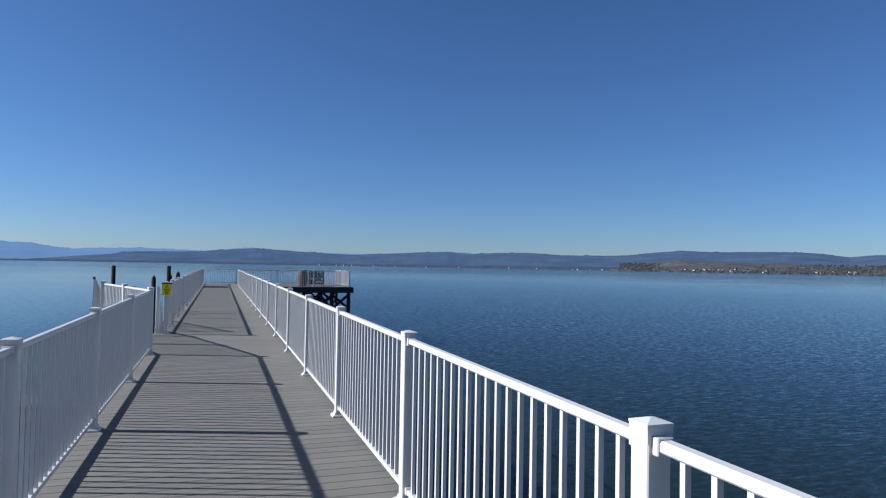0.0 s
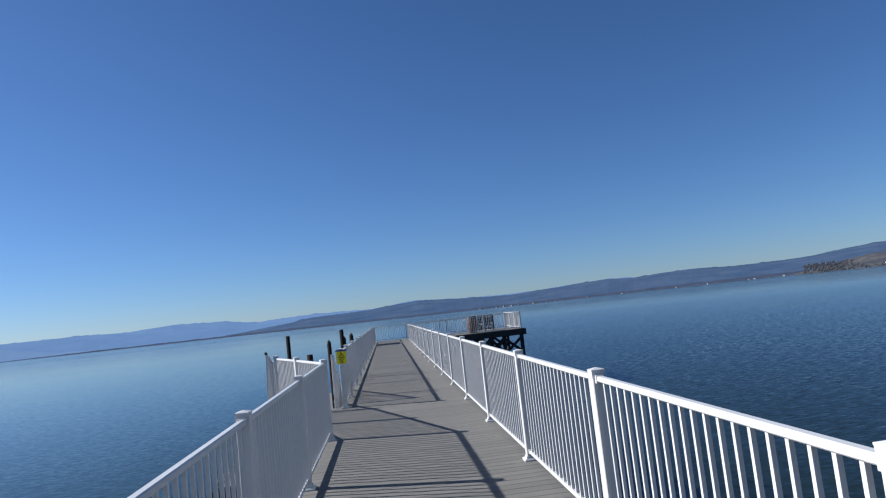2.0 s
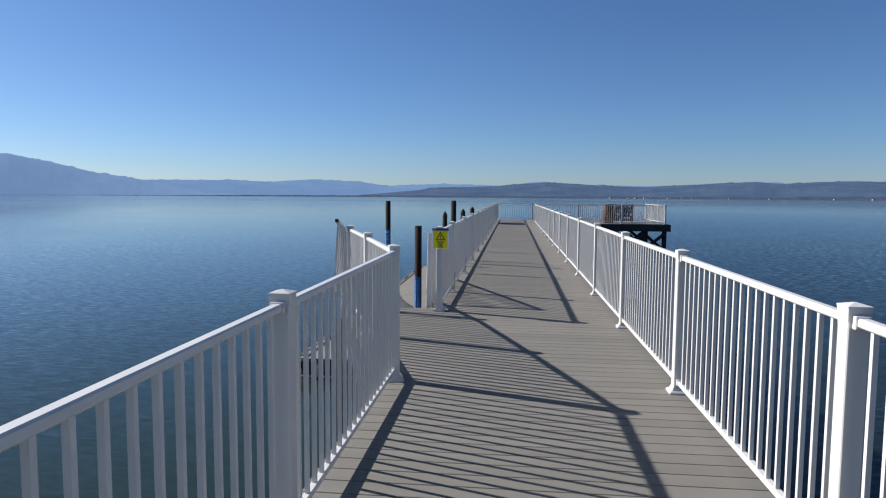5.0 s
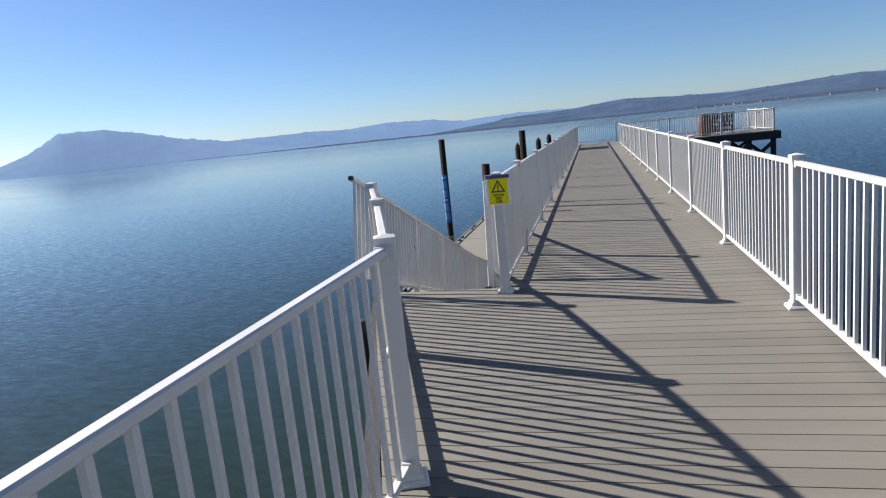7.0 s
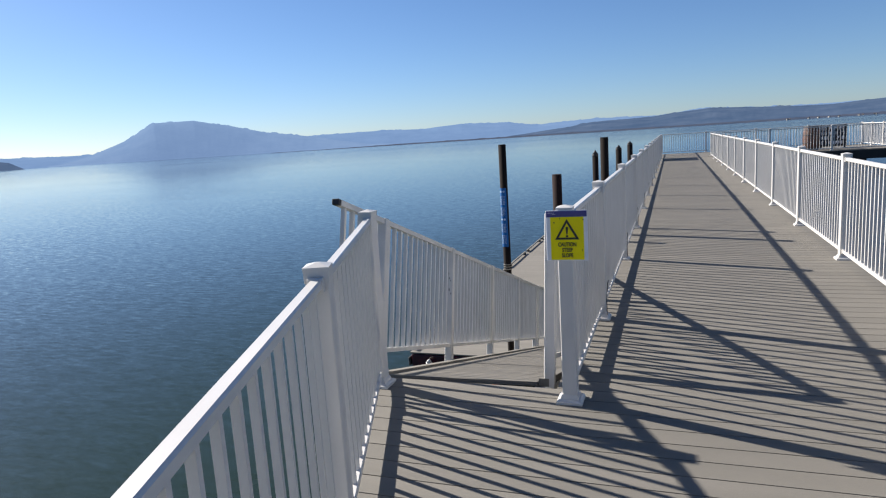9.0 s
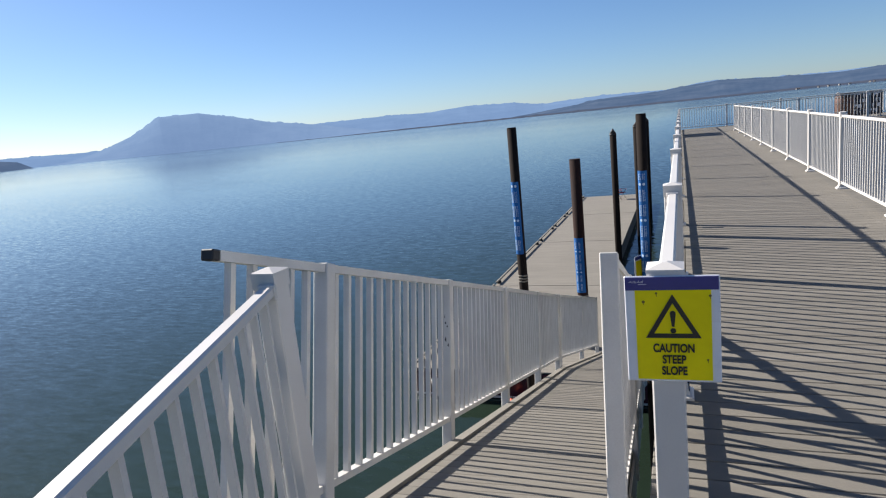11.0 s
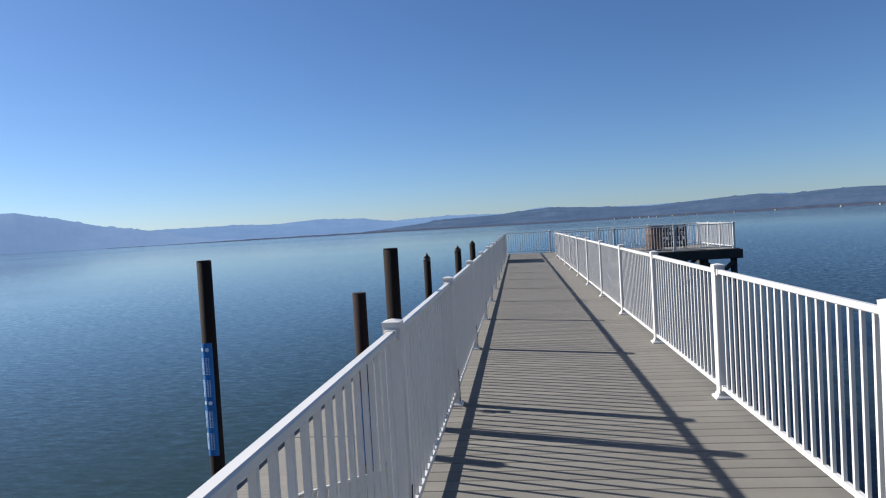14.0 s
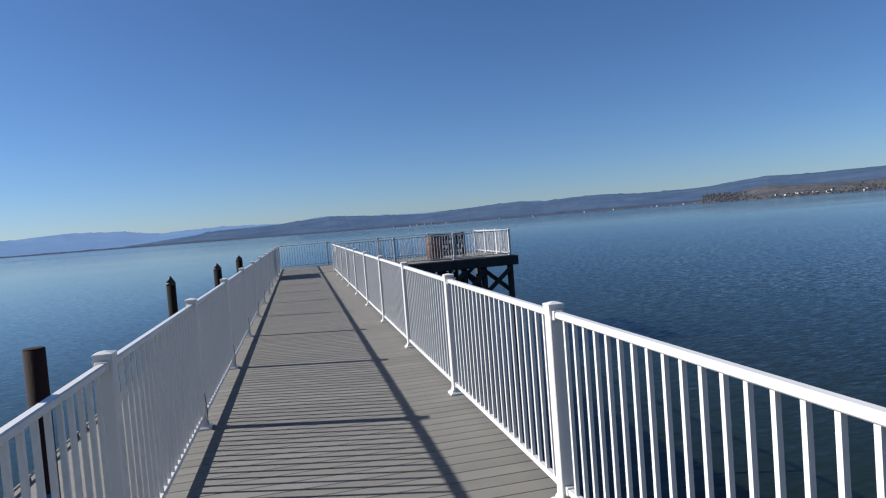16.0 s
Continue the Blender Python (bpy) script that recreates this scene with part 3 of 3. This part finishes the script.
gpost = mesh_of("post", gpost, WHITE_OLD)
gbar = bmesh.new()
add_box(gbar, (-0.013, -0.013, 0.17), (0.013, 0.013, 1.025))
gbar = mesh_of("baluster", gbar, WHITE_OLD)
GP = [0.06, 1.77, 3.52, 5.30, 6.99, 8.85, 10.35]
for s in (-1, 1):
    x = -0.59 if s < 0 else 0.568
    gang_bar("handrail", x, GP[0] if s > 0 else -0.66, GP[-1], 1.026, 1.06, 0.044, WHITE_OLD, "white top rail")
    gang_bar("bottom_rail", x, GP[0] if s > 0 else -0.62, GP[-1], 0.14, 0.17, 0.04, WHITE_OLD)
    if s < 0:
        box_part("end_plug", (x - 0.023, -0.70, 1.025), (x + 0.023, -0.6605, 1.061), RUBBER, gang, "black plastic end plug", 0.004)
    for y in GP + [HINGE + 0.06]:
        part("post", gpost, WHITE_OLD, gang, at=pose(x + gang_x(y), y, 0))
    y = (-0.58 if s < 0 else GP[0] + 0.12)
    while y < GP[-1] - 0.05:
        if all(abs(y - p) > 0.06 for p in GP + [HINGE + 0.06]):
            part("baluster", gbar, WHITE_OLD, gang, at=pose(x + gang_x(y), y, 0))
        y += 0.122

random.seed(17)
for _ in range(6):
    bm = bmesh.new()
    x, z, w, h = random.uniform(-0.030, 0.026), random.uniform(0.60, 0.82), random.uniform(0.003, 0.008), random.uniform(0.006, 0.02)
    ring = [(x + w * k * math.cos(q), z + h * k * math.sin(q)) for q, k in ((0.3, 0.7), (1.2, 1.1), (2.2, 0.6), (3.3, 1.0), (4.4, 0.7), (5.5, 1.1))]
    lo, hi = [[bm.verts.new((px * 0.8, yy, pz)) for px, pz in ring] for yy in (-0.0355, -0.0372)]
    bm.faces.new(hi)
    for q in range(6):
        bm.faces.new((lo[q], lo[(q + 1) % 6], hi[(q + 1) % 6], hi[q]))
    part("scuff", bm, TIMBER, gang, "dark scuff in the paint", pose(-0.59, GP[1], 0))

# ---- floating dock ----
DZ = -3.15
dock = tagged(new("floating_dock"), "long tan floating dock with seams and an edge rail", "dock")
dock.matrix_basis = pose(0, 0, DZ)
seams = [23.75, 29.85, 35.95, 42.05, 48.2]
for i in range(4):
    x1 = -1.45 if i == 0 else -2.80
    y0, y1 = seams[i] + 0.02, seams[i + 1] - 0.02
    box_part("float", (-5.82, y0, -0.75), (x1, y1, -0.05), HULL if i == 0 else CONCRETE, dock, "dark float body", 0.02)
    if i == 0:
        box_part("waterline_strip", (-5.82, y0 - 0.03, -0.53), (x1, y0 - 0.002, -0.50), GEL, dock, "pale strip along the float")
    n = int((y1 - y0) / PITCH)
    bm = bmesh.new()
    add_box(bm, (-5.85, 0, -0.03), (x1 + 0.03, (y1 - y0) / n - 0.004, 0.0), 0.002)
    pm = mesh_of("plank", bm, DOCK)
    for j in range(n):
        part("plank", pm, DOCK, dock, at=pose(0, y0 + j * (y1 - y0) / n, 0))
    seg = (y1 - y0) / 2
    for j in range(2):
        box_part("edge_rail", (-5.84, y0 + j * seg + 0.1, 0.06), (-5.775, y0 + (j + 1) * seg - 0.1, 0.10), DOCK, dock, "pale timber edge rail", 0.01)
        for q in range(2):
            box_part("riser", (-5.83, y0 + j * seg + 0.25 + q * (seg - 0.65), 0.0), (-5.75, y0 + j * seg + 0.40 + q * (seg - 0.65), 0.06), TIMBER, dock, "dark riser block")
    box_part("fender", (-5.90, y0, -0.32), (-5.852, y1, -0.12), RUBBER, dock, "black fender strip", 0.01)


def pile(x, y, r, top, mat, label, cone=0.0, band=None, collar=None):
    p = thing("pile", pose(x, y, WATER_Z - 1.6), label, "pile", "mooring piles")
    h = top - WATER_Z + 1.6
    bm = bmesh.new()
    add_tube(bm, (0, 0, 0), (0, 0, h - cone - 0.012), r, 20)
    add_tube(bm, (0, 0, h - cone - 0.012), (0, 0, h - cone), r, 20, r * 0.94)
    part("shaft", bm, mat, p)
    if cone:
        bm = bmesh.new()
        add_tube(bm, (0, 0, h - cone - 0.06), (0, 0, h - cone), r * 1.03, 20)
        add_tube(bm, (0, 0, h - cone), (0, 0, h), r * 1.03, 20, 0.01)
        part("cap", bm, RUBBER, p, "black cone cap")
    if band:
        z0, z1 = band[0] - WATER_Z + 1.6, band[1] - WATER_Z + 1.6
        bm = bmesh.new()
        cols = []
        for q in range(13):
            a = radians(-165 + 120 * q / 12)
            cols.append([bm.verts.new((k * math.cos(a), k * math.sin(a), z)) for k, z in ((r + 0.0005, z0), (r + 0.0035, z0), (r + 0.0035, z1), (r + 0.0005, z1))])
        for ca, cb in zip(cols, cols[1:]):
            for q in range(4):
                bm.faces.new((ca[q], cb[q], cb[(q + 1) % 4], ca[(q + 1) % 4]))
        bm.faces.new(cols[0])
        bm.faces.new(cols[-1][::-1])
        bd = part("band", bm, BLUE_BAND, p, "blue printed band")
        for ang in (-38, 5):
            m = pose(0, 0, 0, 0, 0, ang)
            z = z0 + 0.05
            bm = bmesh.new()
            n = 0
            while z < z1 - 0.06:
                if n % 3 == 2:
                    add_tube(bm, (0, -(r + 0.002), z + 0.02), (0, -(r + 0.0065), z + 0.02), 0.015, 14)
                    z += 0.07
                else:
                    q = z
                    while q < z + 0.13 and q < z1 - 0.03:
                        w = random.uniform(0.007, 0.014)
                        add_box(bm, (-0.016, -(r + 0.0065), q), (-0.016 + w, -(r + 0.003), q + 0.0055))
                        add_box(bm, (0.004, -(r + 0.0065), q), (0.004 + w * 0.6, -(r + 0.003), q + 0.0055))
                        q += 0.012
                    z += 0.17
                n += 1
            tagged(part("print", bm, PALE_BLUE, bd, "pale unreadable print", m), kind="stuff")
    if collar:
        zc = collar - WATER_Z + 1.6
        bm = bmesh.new()
        for i in range(3):
            add_tube(bm, (0, 0, zc + i * 0.035), (0, 0, zc + i * 0.035 + 0.018), r + 0.004, 20)
        part("rope", bm, DOCK, p, "pale rope wrapped round")
    return p


random.seed(5)
pile(-2.62, 20.25, 0.055, 1.352, STEEL, "tall slim black steel pile with a blue printed band", band=(-0.15, 0.72), collar=-0.50)
pile(-1.182, 20.363, 0.056, 1.366, STEEL, "tall slim black steel pile with a blue band beside the railing", band=(-1.05, 0.74), collar=-1.4)
pile(-2.662, 25.134, 0.104, 0.585, RUST, "short rusty brown steel pile with a blue band", band=(-2.0, -0.92), collar=-2.15)
pile(-2.63, 32.4, 0.095, 0.86, STEEL, "dark steel pile with a pointed black cap", cone=0.14)
pile(-2.31, 37.8, 0.115, 0.86, STEEL, "dark steel pile with a pointed black cap at the dock", cone=0.14)
pile(-2.30, 44.9, 0.13, 0.86, STEEL, "dark steel pile with a pointed black cap at the dock end", cone=0.14)

pile(-1.95, 13.66, 0.05, 0.0, RUBBER, "slim dark pile standing against the deck edge")

# ---- platform supports and pier bents ----


def bent(y, x0, x1, label, braces=True, ys=0.0):
    b = thing("pier_bent", pose(0, y, 0), label, "pier support", "pier supports")
    for x in (x0, x1):
        bm = bmesh.new()
        add_tube(bm, (x, 0, WATER_Z - 1.6), (x, 0, -0.60), 0.15, 14, 0.16)
        part("timber_leg", bm, TIMBER, b)
    box_part("cap_beam", (x0 - 0.3, -0.15, -0.60), (x1 + 0.3, 0.15, -0.295), TIMBER, b, bevel=0.01)
    if braces:
        for s, a, c in ((1, x0, x1), (-1, x1, x0)):
            bm = bmesh.new()
            add_beam(bm, (a, 0.19 * s, -0.75), (c, 0.19 * s, WATER_Z + 0.25), 0.07, 0.2)
            part("brace", bm, TIMBER, b)
    return b


for i in range(11):
    bent(-9.0 + 4.88 * i, -0.75, 1.25, "dark timber pier bent with crossed braces")


def platform_bent(y):
    legs = (2.2, 3.3, 4.4, 5.5, 6.5, 7.32, 8.44)
    b = thing("platform_bent", pose(0, y, 0), "dark timber platform legs with crossed braces below the deck", "pier support", "platform supports")
    for x in legs:
        bm = bmesh.new()
        add_tube(bm, (x, 0, WATER_Z - 1.6), (x, 0, -0.401), 0.12, 12, 0.13)
        part("timber_leg", bm, TIMBER, b)
    for x0, x1 in zip(legs, legs[1:]):
        for s, a, c in ((1, x0, x1), (-1, x1, x0)):
            bm = bmesh.new()
            add_beam(bm, (a, 0.15 * s, -0.50), (c, 0.15 * s, -1.45), 0.06, 0.17)
            part("brace", bm, TIMBER, b)


for y in (42.98, 47.9):
    platform_bent(y)
tagged(box_part("edge_beam", (1.5, Y_SIDE - 0.10, -0.40), (PLAT_X + 0.1, Y_SIDE, -0.03), TIMBER, bevel=0.01), "dark timber fascia beam along the platform", "beam")
tagged(box_part("edge_beam", (PLAT_X, Y_SIDE + 0.02, -0.40), (PLAT_X + 0.12, Y_END, -0.03), TIMBER, bevel=0.01), "dark timber fascia beam at the platform side", "beam")

# ---- things on the platform ----


def barrel(x, y, h=1.02, r=0.345):
    b = thing("barrel", pose(x, y, 0.0), "brown wooden barrel with dark hoops and a black lid", "barrel")
    n = 16
    prof = [(0, 0.82), (0.25, 0.96), (0.5, 1.0), (0.75, 0.96), (1.0, 0.82)]
    st = bmesh.new()
    w = math.pi / n * 0.97
    inner, outer = [], []
    for z, k in prof:
        inner.append([st.verts.new(((r * k - 0.03) * math.sin(s * w), -(r * k - 0.03) * math.cos(s * w), z * h)) for s in (-1, 1)])
        outer.append([st.verts.new((r * k * math.sin(s * w), -r * k * math.cos(s * w), z * h)) for s in (-1, 1)])
    for i in range(4):
        st.faces.new((outer[i][0], outer[i][1], outer[i + 1][1], outer[i + 1][0]))
        st.faces.new((inner[i][1], inner[i][0], inner[i + 1][0], inner[i + 1][1]))
        st.faces.new((inner[i][0], outer[i][0], outer[i + 1][0], inner[i + 1][0]))
        st.faces.new((outer[i][1], inner[i][1], inner[i + 1][1], outer[i + 1][1]))
    st.faces.new((inner[0][0], inner[0][1], outer[0][1], outer[0][0]))
    st.faces.new((outer[4][0], outer[4][1], inner[4][1], inner[4][0]))
    sm = mesh_of("stave", st, BARREL)
    for i in range(n):
        part("stave", sm, BARREL, b, at=pose(0, 0, 0, 0, 0, 360 * i / n))
    for z, k in ((0.1, 0.885), (0.33, 0.985), (0.67, 0.985), (0.9, 0.885)):
        bm = bmesh.new()
        add_tube(bm, (0, 0, z * h - 0.02), (0, 0, z * h + 0.02), r * k + 0.006, 24)
        part("hoop", bm, RUBBER, b, "dark iron hoop")
    bm = bmesh.new()
    add_tube(bm, (0, 0, h - 0.05), (0, 0, h - 0.02), r * 0.78, 24)
    part("head", bm, BARREL, b)
    bm = bmesh.new()
    add_tube(bm, (0, 0, h + 0.001), (0, 0, h + 0.03), r * 0.90, 24)
    add_tube(bm, (0, 0, h + 0.03), (0, 0, h + 0.05), r * 0.90, 24, r * 0.80)
    part("lid", bm, RUBBER, b, "flat black lid")


barrel(5.50, 43.80)
board = thing("notice_board", pose(6.50, 44.6, 0, 0, 0, -4), "dark notice board with pale lettering standing on the platform", "sign")
box_part("panel", (-0.53, -0.03, 0.10), (0.53, 0.03, 1.04), BOARD, board, bevel=0.008)
for x in (-0.46, 0.46):
    box_part("leg", (x - 0.03, 0.03, 0.0), (x + 0.03, 0.09, 1.06), TIMBER, board)
    box_part("foot", (x - 0.04, -0.25, 0.0), (x + 0.04, 0.30, 0.05), TIMBER, board)
random.seed(21)
for row, z in enumerate((0.90, 0.69, 0.48, 0.27)):
    x = -0.46
    while x < 0.42:
        w = random.uniform(0.06, 0.10)
        bm = bmesh.new()
        add_box(bm, (x, -0.036, z - 0.07), (x + 0.022, -0.0305, z + 0.07))
        if random.random() < 0.7:
            add_box(bm, (x + 0.024, -0.036, z + random.choice((-0.07, -0.01, 0.045))), (x + w, -0.0305, z + 0.07 if random.random() < 0.3 else z + 0.0701))
        part("letter_bar", bm, PAPER, board)
        x += w + random.choice((0.03, 0.03, 0.10))

# ---- moored boat, chair and small things at the dock ----
fender = thing("boat_fender", pose(-5.35, 23.63, DZ - 0.50), "pale white fender hanging on the dock end", "fender")
bm = bmesh.new()
add_tube(bm, (0, 0, 0.05), (0, 0, 0.34), 0.07, 14)
add_tube(bm, (0, 0, 0.0), (0, 0, 0.05), 0.03, 14, 0.07)
add_tube(bm, (0, 0, 0.34), (0, 0, 0.40), 0.07, 14, 0.02)
part("body", bm, GEL, fender)
bm = bmesh.new()
add_tube(bm, (0, 0, 0.39), (0, 0.09, 0.42), 0.008, 6)
part("rope", bm, DOCK, fender)
buoy = tagged(new("buoy"), "small orange buoy floating beside the dock", "buoy")
buoy.matrix_basis = pose(-3.8, 23.45, WATER_Z - 0.03)
bm = bmesh.new()
bmesh.ops.create_uvsphere(bm, u_segments=16, v_segments=10, radius=0.08)
for v in bm.verts:
    v.co.z = v.co.z * 1.15 + 0.10
part("float", bm, ORANGE, buoy)
bm = bmesh.new()
add_tube(bm, (0, 0, 0.185), (0, 0, 0.22), 0.02, 10)
part("eye", bm, RUBBER, buoy)

chair = thing("camp_chair", pose(-3.72, 46.5, DZ, 0, 0, 62), "red folding camp chair at the end of the dock", "chair")
chair.scale = (0.75, 0.75, 0.80)
box_part("seat", (-0.26, -0.24, 0.42), (0.26, 0.22, 0.45), RED, chair, bevel=0.01)
bm = bmesh.new()
add_box(bm, (-0.26, 0.22, 0.45), (0.26, 0.25, 1.0), 0.01)
part("backrest", bm, RED, chair, at=pose(0, 0, 0, -8, 0, 0))
for sx in (-1, 1):
    bm = bmesh.new()
    add_tube(bm, (sx * 0.27, -0.25, 0.0), (sx * 0.27, 0.24, 0.62), 0.012, 8)
    part("leg", bm, RUBBER, chair)
    bm = bmesh.new()
    add_tube(bm, (sx * 0.27, 0.24, 0.0), (sx * 0.27, -0.22, 0.62), 0.012, 8)
    part("leg", bm, RUBBER, chair)
    box_part("armrest", (sx * 0.28 - 0.03, -0.26, 0.62), (sx * 0.28 + 0.03, 0.24, 0.64), RED, chair)

notice = thing("pile_sign", pose(-1.262, 20.343, -0.53, 0, 0, 62), "small yellow caution sheet fixed to a black pile", "sign")
box_part("plate", (-0.105, -0.006, 0.0), (0.105, 0.0, 0.297), PAPER, notice, bevel=0.002)
box_part("yellow_panel", (-0.085, -0.009, 0.008), (0.085, -0.0065, 0.245), YELLOW, notice)
box_part("blue_header", (-0.1, -0.009, 0.258), (0.1, -0.0065, 0.292), NAVY, notice)

# ---- deck boards, last ----
bm = bmesh.new()
add_box(bm, (DECK_L, 0, -0.030), (DECK_R, PITCH - 0.007, 0.0), 0.0025)
add_box(bm, (DECK_L + 0.004, PITCH - 0.010, -0.028), (DECK_R - 0.004, PITCH + 0.001, -0.020))
BOARD_ME = mesh_of("plank", bm, PLANK)
far_bm = bmesh.new()
n = int((Y_SIDE - Y_START) / PITCH)
for i in range(n):
    y = Y_START + i * PITCH
    if y < -1.0:
        add_box(far_bm, (DECK_L, y, -0.030), (DECK_R, y + PITCH - 0.007, 0.0))
    elif FLARE0 - PITCH < y < FLARE1 - PITCH:
        x0, x1 = left_edge(y), left_edge(min(y + PITCH, FLARE1 - 0.001))
        bm = bmesh.new()
        vs = add_box(bm, (DECK_L, y, -0.030), (DECK_R, y + PITCH - 0.007, 0.0))
        for v in vs:
            if v.co.x < 0:
                v.co.x = x0 if v.co.y < y + 0.01 else x1
        add_box(bm, (x1 + 0.04, y + PITCH - 0.010, -0.028), (DECK_R - 0.004, y + PITCH + 0.001, -0.020))
        part("plank", bm, PLANK, deck)
    else:
        part("plank", BOARD_ME, PLANK, deck, at=pose(0, y, 0))
for i in range(int((Y_END - Y_SIDE) / PITCH)):
    y = Y_SIDE + i * PITCH + 0.002
    add_box(far_bm, (DECK_L, y, -0.030), (PLAT_X, y + PITCH - 0.007, 0.0))
rest = part("plank_rest", far_bm, PLANK, deck)
tagged(rest, kind="stuff")
